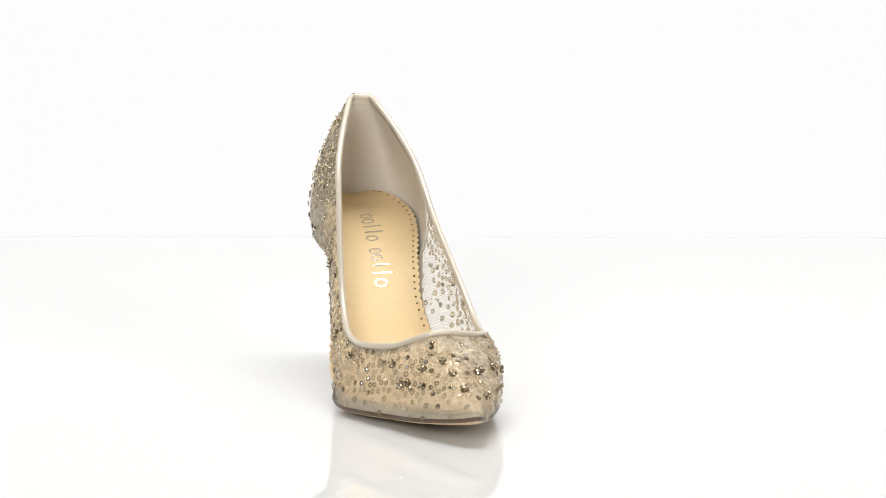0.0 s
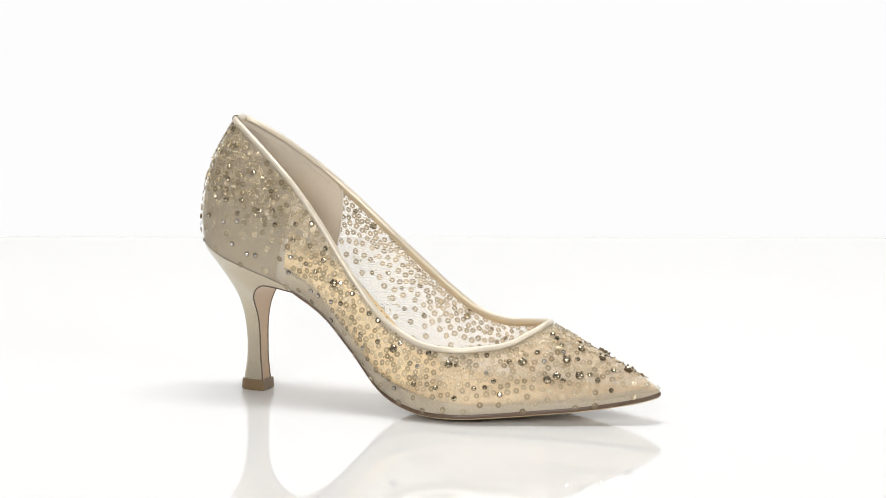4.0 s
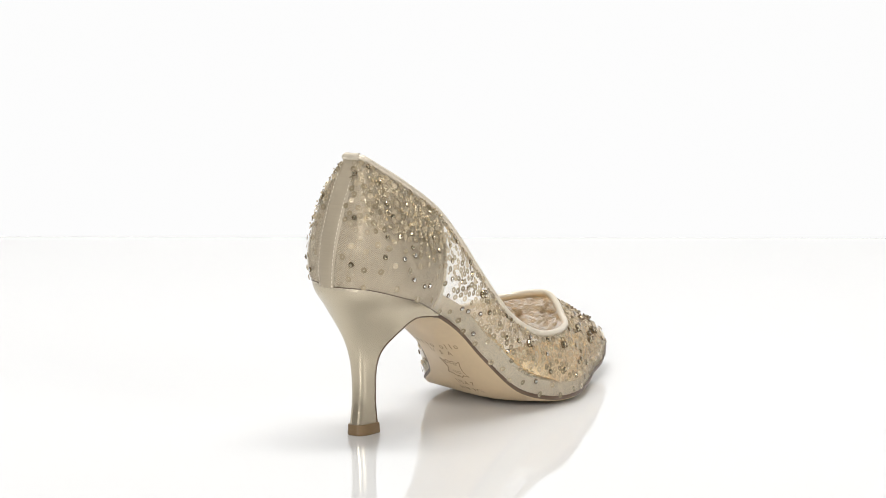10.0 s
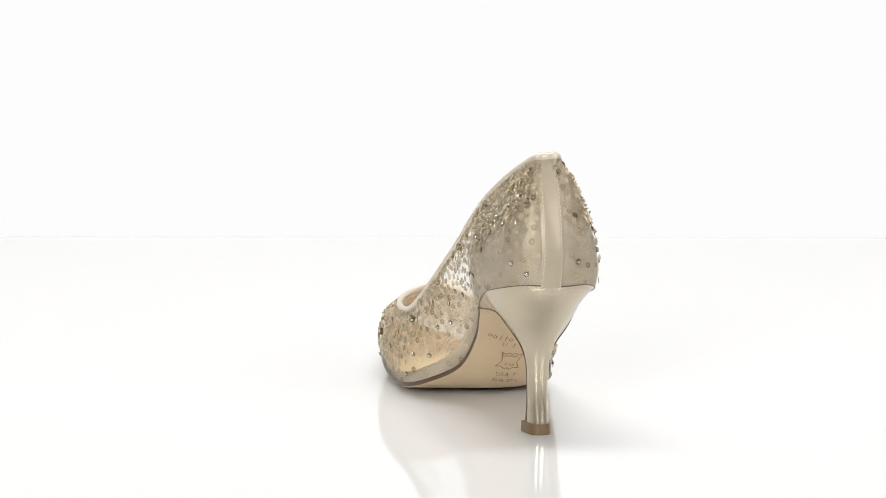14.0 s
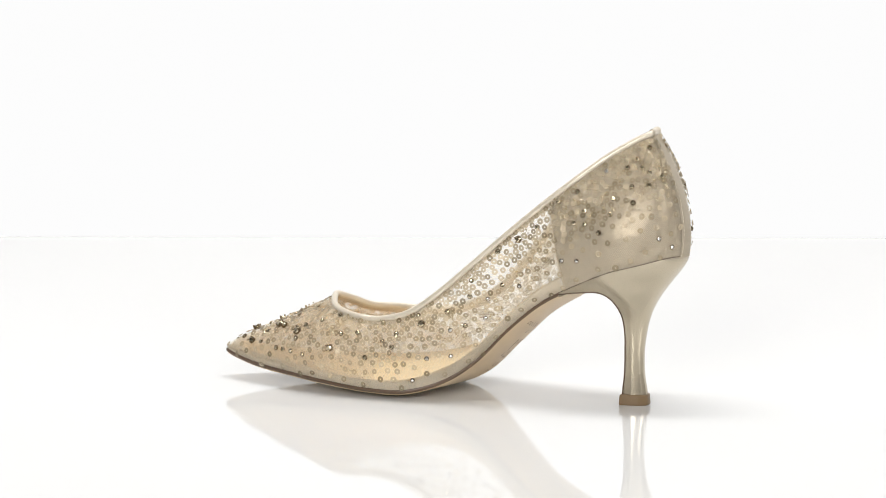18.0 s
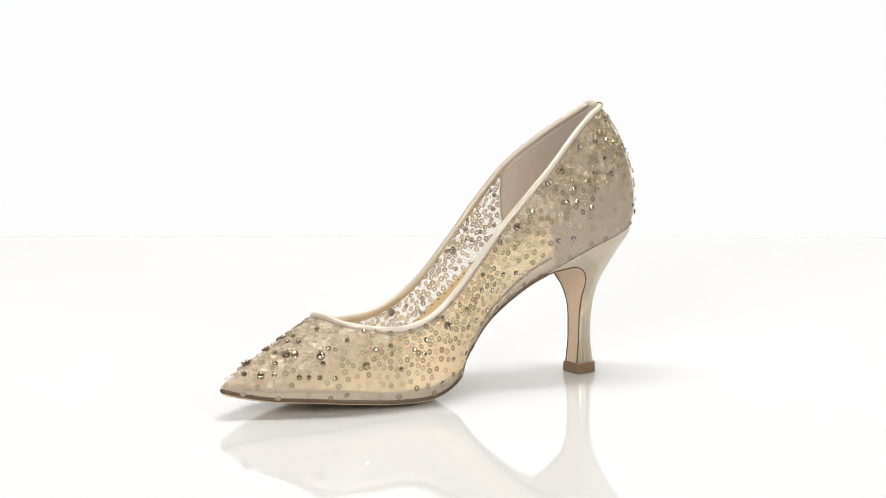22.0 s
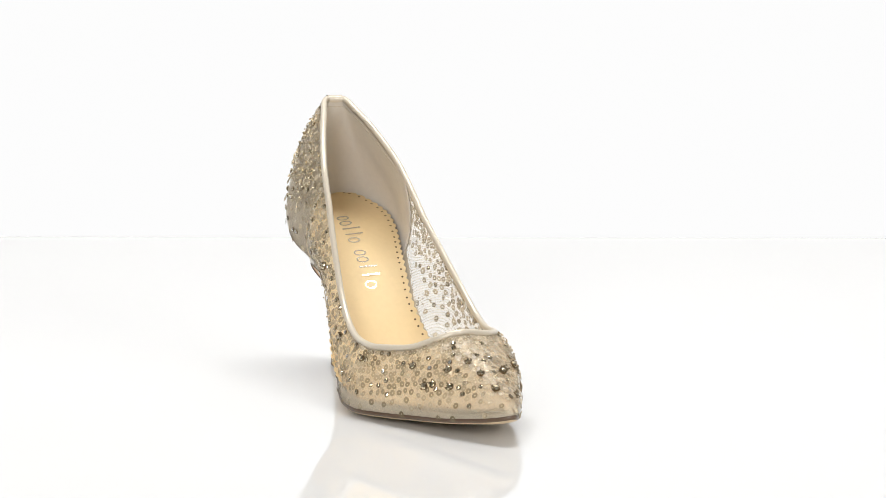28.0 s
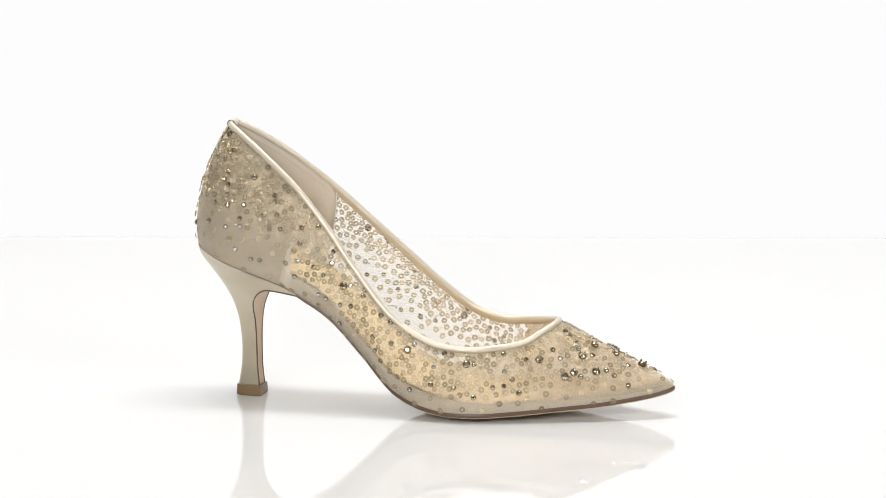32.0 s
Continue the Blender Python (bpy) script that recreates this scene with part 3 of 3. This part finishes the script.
LAM = [(k / NL) ** 1.25 for k in range(NL + 1)]
heel = part("heel", grid([[heel_point(j / NF, lam) for j in range(NF + 1)] for lam in LAM]), HEEL, shoe, "slim champagne leather covered heel")
breast = []
for lam in LAM:
    a, b = heel_point(0, lam), heel_point(1, lam)
    row = []
    for j in range(9):
        g = j / 8
        p = a * (1 - g) + b * g
        p[0] -= 0.4 * 4 * g * (1 - g) * lam
        row.append(p)
    breast.append(row)
part("heel_breast", grid(breast), BREAST, heel, "tan leather heel breast")
for f in (0, 1):
    part("breast_edge", tube([heel_point(f, lam) for lam in LAM], 0.35, 6), EDGE, heel, "dark line along the heel breast")
part("seat_seam", tube([spline(FEATHER, CORNER_R + (CORNER_L - CORNER_R) * k / 60) + np.array((0, 0, 0.4)) for k in range(61)], 0.28, 6), EDGE, heel, "thin dark seam round the heel seat")
bm = bmesh.new()
tip_rows = []
for z, grow in ((5.2, 0.1), (5.0, 0.45), (0.5, 0.75), (0.02, 0.45)):
    row = []
    for j in range(33):
        phi = math.pi * j / 32
        hw, x0, x1 = 5.5 + grow, -99.2 - grow, -87.0 + grow
        row.append((x1 + (x0 - x1) * math.sin(phi) ** 0.85, HEEL_SIDE - hw * math.copysign(abs(math.cos(phi)) ** 0.6, math.cos(phi)), z))
    for j in range(1, 6):
        row.append((-87.0 + grow, HEEL_SIDE + (5.5 + grow) * (1 - 2 * j / 6), z))
    tip_rows.append(row)
bm = grid(tip_rows, close_u=True, smooth=False)
bm.verts.ensure_lookup_table()
m = len(tip_rows[0])
bm.faces.new([bm.verts[3 * m + j] for j in range(m)])
bm.faces.new([bm.verts[j] for j in range(m)][::-1])
bmesh.ops.recalc_face_normals(bm, faces=bm.faces)
part("heel_tip", bm, TIP, heel, "brown rubber heel tip")

# ---- stones, sequins and beads on the net ----
# places of the stones: stations round the upper, share of the height
RIGHT_COUNTER = [(0.48, 0.87), (0.57, 0.2), (0.63, 0.55), (1.28, 0.95), (1.52, 0.32), (1.64, 0.48), (1.79, 0.88), (1.81, 0.73), (1.94, 0.65),
                 (2.09, 0.52), (2.54, 0.48), (2.57, 0.59), (2.7, 0.82), (3.17, 0.61), (3.39, 0.81), (3.54, 0.68), (3.7, 0.59), (4.27, 0.74),
                 (4.28, 0.59)]
RIGHT_QUARTER = [(4.72, 0.47), (4.75, 0.9), (5, 0.48), (5.27, 0.72), (5.3, 0.86), (5.89, 0.53), (6.27, 0.84), (6.53, 0.52), (6.75, 0.89),
                 (6.99, 0.93), (7.03, 0.69), (8.03, 0.4), (8.39, 0.9), (8.63, 0.42)]
RIGHT_VAMP = [(9.1, 0.3), (9.2, 0.76), (9.59, 0.44), (9.86, 0.45), (10.11, 0.53), (10.13, 0.9), (10.17, 0.33), (10.66, 0.75), (11.61, 0.77),
              (11.79, 0.4), (12.6, 0.43), (12.69, 0.36), (12.69, 0.61), (12.75, 0.78), (12.87, 0.22), (13.03, 0.86), (13.24, 0.91),
              (13.65, 0.46)]
LEFT_VAMP = [(15.16, 0.8), (15.37, 0.74), (15.5, 0.34), (15.56, 0.62), (16.02, 0.75), (16.13, 0.89), (16.22, 0.5), (16.63, 0.36), (17.33, 0.34),
             (17.37, 0.69), (17.55, 0.34), (17.61, 0.51), (17.72, 0.8), (17.8, 0.34), (18.12, 0.94), (18.19, 0.33), (18.88, 0.69),
             (19.36, 0.75), (19.88, 0.45), (20.24, 0.67), (20.57, 0.59), (20.65, 0.75)]
LEFT_QUARTER = [(21.37, 0.89), (22.36, 0.74), (22.89, 0.49), (23.1, 0.72), (23.16, 0.85), (23.84, 0.9), (23.96, 0.54), (25.05, 0.81)]
LEFT_COUNTER = [(25.75, 0.91), (26.21, 0.64), (26.3, 0.89), (26.5, 0.58), (26.51, 0.69), (26.89, 0.45), (27.23, 0.56), (27.32, 0.67),
                (27.75, 0.84), (27.89, 0.69), (27.9, 0.57), (28.13, 0.86), (28.28, 0.79), (28.44, 0.65), (28.5, 0.74), (28.71, 0.91),
                (28.98, 0.68)]
CLEAR = [(2.17, 0.36), (2.54, 0.21), (2.59, 0.42), (3.02, 0.18), (3.28, 0.21), (4.24, 0.23), (4.28, 0.41), (4.85, 0.21), (5.07, 0.24), (5.42, 0.1), (5.52, 0.37), (5.9, 0.76),
         (6.56, 0.37), (7.48, 0.22), (7.61, 0.87), (8.11, 0.66), (9.98, 0.65), (11.6, 0.65), (12.47, 0.7), (21.21, 0.15), (21.61, 0.36), (22.29, 0.27), (22.4, 0.54), (23.44, 0.39),
         (23.56, 0.54), (24.44, 0.38), (25.75, 0.35), (26.18, 0.28), (27.1, 0.9), (28.63, 0.22), (29.13, 0.11)]
LARGE = [(5.67, 0.65), (7.45, 0.75), (8.99, 0.76), (11, 0.71), (11.4, 0.44), (11.68, 0.46), (12.29, 0.43), (12.32, 0.62), (13.65, 0.72), (14.16, 0.61), (14.62, 0.45), (16.24, 0.6),
         (16.25, 0.33), (16.52, 0.61), (17.37, 0.6), (18.85, 0.49), (21.49, 0.77), (24.45, 0.84)]


def seat(s, v, off, spin=0.0, tilt=0.0, toward=0.0):
    """A pose on the net: z along its outward normal, in metres."""
    n = Vector(upper_normal(s, v))
    q = n.to_track_quat("Z", "Y").to_matrix().to_4x4()
    return Matrix.Translation(mm(skin(s, v, off))) @ q @ pose(0, 0, 0, tilt * math.cos(toward), tilt * math.sin(toward), spin)


def turned(profile, sides, twist=0.0):
    """A bmesh turned from (radius, height) in millimetres; flat facets."""
    bm = bmesh.new()
    rows = []
    for i, (r, z) in enumerate(profile):
        rows.append([bm.verts.new((r / 1000 * math.cos(2 * math.pi * (j + twist * i) / sides), r / 1000 * math.sin(2 * math.pi * (j + twist * i) / sides), z / 1000)) for j in range(sides)])
    for a, b in zip(rows, rows[1:]):
        for j in range(sides):
            bm.faces.new((a[j], a[(j + 1) % sides], b[(j + 1) % sides], b[j]))
    return bm, rows


def facet(bm, corners):
    """A loose cut face of a stone, so that it takes its own painted glint shade."""
    bm.faces.new([bm.verts.new(v.co) for v in corners]).material_index = 1


def stone_mesh(name, gem, radius):
    bm, rows = turned([(radius * 0.9, 0), (radius, 0.2), (radius, 0.45), (radius * 0.93, 0.58), (radius * 0.84, 0.45)], 12)
    for f in bm.faces:
        f.material_index = 0
    top = []
    for i, (r, z) in enumerate(((radius * 0.90, 0.40), (radius * 0.64, 0.80), (radius * 0.36, 0.98))):
        top.append([bm.verts.new((r / 1000 * math.cos(2 * math.pi * (j + 0.5 * i) / 6), r / 1000 * math.sin(2 * math.pi * (j + 0.5 * i) / 6), z / 1000)) for j in range(6)])
    for a, b in zip(top, top[1:]):
        for j in range(6):
            for tri in ((a[j], a[(j + 1) % 6], b[j]), (a[(j + 1) % 6], b[(j + 1) % 6], b[j])):
                facet(bm, tri)
    facet(bm, top[-1])
    bmesh.ops.delete(bm, geom=[v for ring_ in top for v in ring_], context="VERTS")
    me = bpy.data.meshes.new(name)
    bm.to_mesh(me)
    bm.free()
    me.materials.append(CLAW)
    me.materials.append(gem)
    return me


def large_mesh():
    """A larger stone of several facets held by four claws."""
    bm, rows = turned([(1.75, 0), (1.95, 0.5), (1.75, 1.0)], 12)
    crown = []
    for i, (r, z) in enumerate(((1.8, 0.95), (1.4, 1.5), (0.75, 1.8))):
        crown.append([bm.verts.new((r / 1000 * math.cos(2 * math.pi * (j + 0.5 * i) / 9), r / 1000 * math.sin(2 * math.pi * (j + 0.5 * i) / 9), z / 1000)) for j in range(9)])
    for a, b in zip(crown, crown[1:]):
        for j in range(9):
            for tri in ((a[j], a[(j + 1) % 9], b[j]), (a[(j + 1) % 9], b[(j + 1) % 9], b[j])):
                facet(bm, tri)
    facet(bm, crown[-1])
    bmesh.ops.delete(bm, geom=[v for ring_ in crown for v in ring_], context="VERTS")
    for k in range(4):
        a = math.pi / 4 + k * math.pi / 2
        bmesh.ops.create_cube(bm, size=1.0, matrix=pose(0.00165 * math.cos(a), 0.00165 * math.sin(a), 0.001, 0, 0, math.degrees(a)) @ Matrix.Diagonal((0.0006, 0.0005, 0.002, 1)))
    me = bpy.data.meshes.new("stone")
    bm.to_mesh(me)
    bm.free()
    me.materials.append(CLAW)
    me.materials.append(GEM)
    return me


rng = random.Random(11)
taken = []


def put(name, me, s, v, off, tilt=0.0, label="", scale=1.0):
    ob = new(name, me)
    ob.parent = net
    ob.matrix_basis = seat(s, v, off, rng.uniform(0, 360), tilt, rng.uniform(0, 6.28)) @ Matrix.Diagonal((scale, scale, scale, 1))
    return tagged(ob, label)


dark_me, clear_me, large_me = stone_mesh("stone", GEM, 1.3), stone_mesh("stone", CRYSTAL, 1.2), large_mesh()
for spots in (RIGHT_COUNTER, RIGHT_QUARTER, RIGHT_VAMP, LEFT_VAMP, LEFT_QUARTER, LEFT_COUNTER):
    for s, v in spots:
        put("smoky_stone", dark_me, s, v, 0.25, rng.uniform(0, 9), scale=rng.uniform(0.92, 1.08))
        taken.append((upper(s, v), 2.0))
for s, v in CLEAR:
    put("clear_stone", clear_me, s, v, 0.25, rng.uniform(0, 9), "clear faceted stone")
    taken.append((upper(s, v), 2.0))
for s, v in LARGE:
    put("claw_set_stone", large_me, s, v, 0.2, rng.uniform(0, 6), "larger smoky stone in four claws", rng.uniform(0.9, 1.1))
    taken.append((upper(s, v), 2.6))


def spacing(s, v):
    """How far apart the sequins sit: close along the topline, sparse towards the sole and the toe."""
    if s < 4.3 or s > 25.7:
        if s < 0.55 or s > 29.45:
            return 99.0 if (s < 0.3 or s > 29.45) else (3.2 if v > 0.5 else 6.0)
        return float(np.interp(v, (0, 0.3, 0.45, 0.58, 0.97, 1), (8.5, 7.0, 4.2, 2.6, 2.4, 2.7)))
    if s > 21:
        return float(np.interp(v, (0, 0.25, 0.42, 0.6, 0.75, 1), (8.5, 7.0, 4.7, 3.0, 2.45, 2.4)))
    if s < 9:
        return float(np.interp(v, (0, 0.22, 0.34, 0.5, 1), (7.5, 6.0, 3.0, 2.5, 2.45)))
    return float(np.interp(v, (0, 0.12, 0.3, 0.48, 1), (9.0, 6.5, 4.0, 2.7, 2.5)))


cells = {}


def near(p, r):
    key = tuple(int(c // 4) for c in p)
    reach = 1 if r <= 4 else 2 if r <= 8 else 3
    for dx in range(-reach, reach + 1):
        for dy in range(-reach, reach + 1):
            for dz in range(-reach, reach + 1):
                for q, w in cells.get((key[0] + dx, key[1] + dy, key[2] + dz), ()):
                    if float(np.dot(p - q, p - q)) < min(r, max(w, r * 0.8)) ** 2:
                        return True
    return False


def keep(p, r):
    cells.setdefault(tuple(int(c // 4) for c in p), []).append((p, r))


for p, r in taken:
    keep(p, r)
spots = []
for _ in range(26000):
    s, v = rng.uniform(0, COUNT), rng.uniform(0.015, 0.985)
    if v > 1 - 2.6 / height(s):
        continue
    r = spacing(s, v)
    if r > 50 or rng.random() > (2.8 / r) ** 0.6:
        continue
    p = upper(s, v)
    if near(p, r):
        continue
    keep(p, r)
    spots.append((s, v))

bm, rows = turned([(1.5, 0.12), (1.42, 0.26), (1.05, 0.0), (0.62, -0.02), (0.5, 0.14), (0.4, -0.05)], 12)
for f in bm.faces:
    f.smooth = True
sequin_me = bpy.data.meshes.new("sequin")
bm.to_mesh(sequin_me)
bm.free()
sequin_me.materials.append(SEQUIN)
shape_v = [v.co.copy() for v in sequin_me.vertices]
shape_f = [tuple(f.vertices) for f in sequin_me.polygons]

single = [q for q in spots if 9.6 < q[0] < 20.4 and q[1] > 0.05]
single = sorted(single, key=lambda q: -q[1])[:300]
chosen = set(single)
for s, v in single:
    put("sequin", sequin_me, s, v, rng.uniform(0.35, 0.8), rng.uniform(0, 17), scale=rng.uniform(0.86, 1.04))


def joined(name, shape_v, shape_f, places, mat, parent, label):
    verts, faces = [], []
    for m in places:
        base = len(verts)
        verts += [m @ c for c in shape_v]
        faces += [tuple(base + i for i in f) for f in shape_f]
    me = bpy.data.meshes.new(name)
    me.from_pydata([tuple(v) for v in verts], [], faces)
    me.polygons.foreach_set("use_smooth", [True] * len(me.polygons))
    me.materials.append(mat)
    ob = new(name, me)
    ob.parent = parent
    return tagged(ob, label, kind="stuff")


places = []
for s, v in spots:
    if (s, v) not in chosen:
        k = rng.uniform(0.9, 1.06)
        places.append(seat(s, v, rng.uniform(0.35, 0.8), rng.uniform(0, 360), rng.uniform(0, 17), rng.uniform(0, 6.28)) @ Matrix.Diagonal((k, k, k, 1)))
joined("sequin_scatter", shape_v, shape_f, places, SEQUIN, net, "scattered beige cup sequins")

# seed beads in loose clusters, and short bugle beads among them
bead_v, bead_f = [], []
for i, (r, z) in enumerate(((0.28, -0.45), (0.55, -0.18), (0.55, 0.18), (0.28, 0.45))):
    for j in range(7):
        bead_v.append(Vector((r * math.cos(j * 2 * math.pi / 7), r * math.sin(j * 2 * math.pi / 7), z)) / 1000)
for i in range(3):
    for j in range(7):
        bead_f.append((i * 7 + j, i * 7 + (j + 1) % 7, i * 7 + 7 + (j + 1) % 7, i * 7 + 7 + j))
places = []
for _ in range(215):
    while True:
        s, v = rng.uniform(0, COUNT), rng.uniform(0.25, 0.96)
        if not 0.95 < s < 29.05:
            continue
        want = (1.0 if v > 0.6 else 0.25 if v > 0.45 else 0.03) if s < 4.4 or s > 25.6 else 0.12 if v > 0.5 else 0.05
        if rng.random() < want:
            break
    for _k in range(rng.randint(2, 6)):
        ss, vv = s + rng.uniform(-1, 1) * 0.22, min(0.96, max(0.1, v + rng.uniform(-0.06, 0.06)))
        if not 0.8 < ss < 29.2:
            continue
        long = 2.0 if rng.random() < 0.25 else 1.0
        places.append(seat(ss, vv, rng.uniform(0.55, 1.7), rng.uniform(0, 360), rng.uniform(50, 90), rng.uniform(0, 6.28)) @ Matrix.Diagonal((0.72, 0.72, 0.8 * long, 1)))
joined("bead_scatter", bead_v, bead_f, places, BEAD, net, "tiny gold seed and bugle beads")


# ---- the turn ----
def motions():
    rows = []
    for k in range(65):
        t = k * 0.5
        rows.append((t, pose(0, 0, 0, 0, 0, HEADING + SPIN * t) @ pose(0, OFF_AXIS, 0)))
    walk(shoe, rows)


motions()
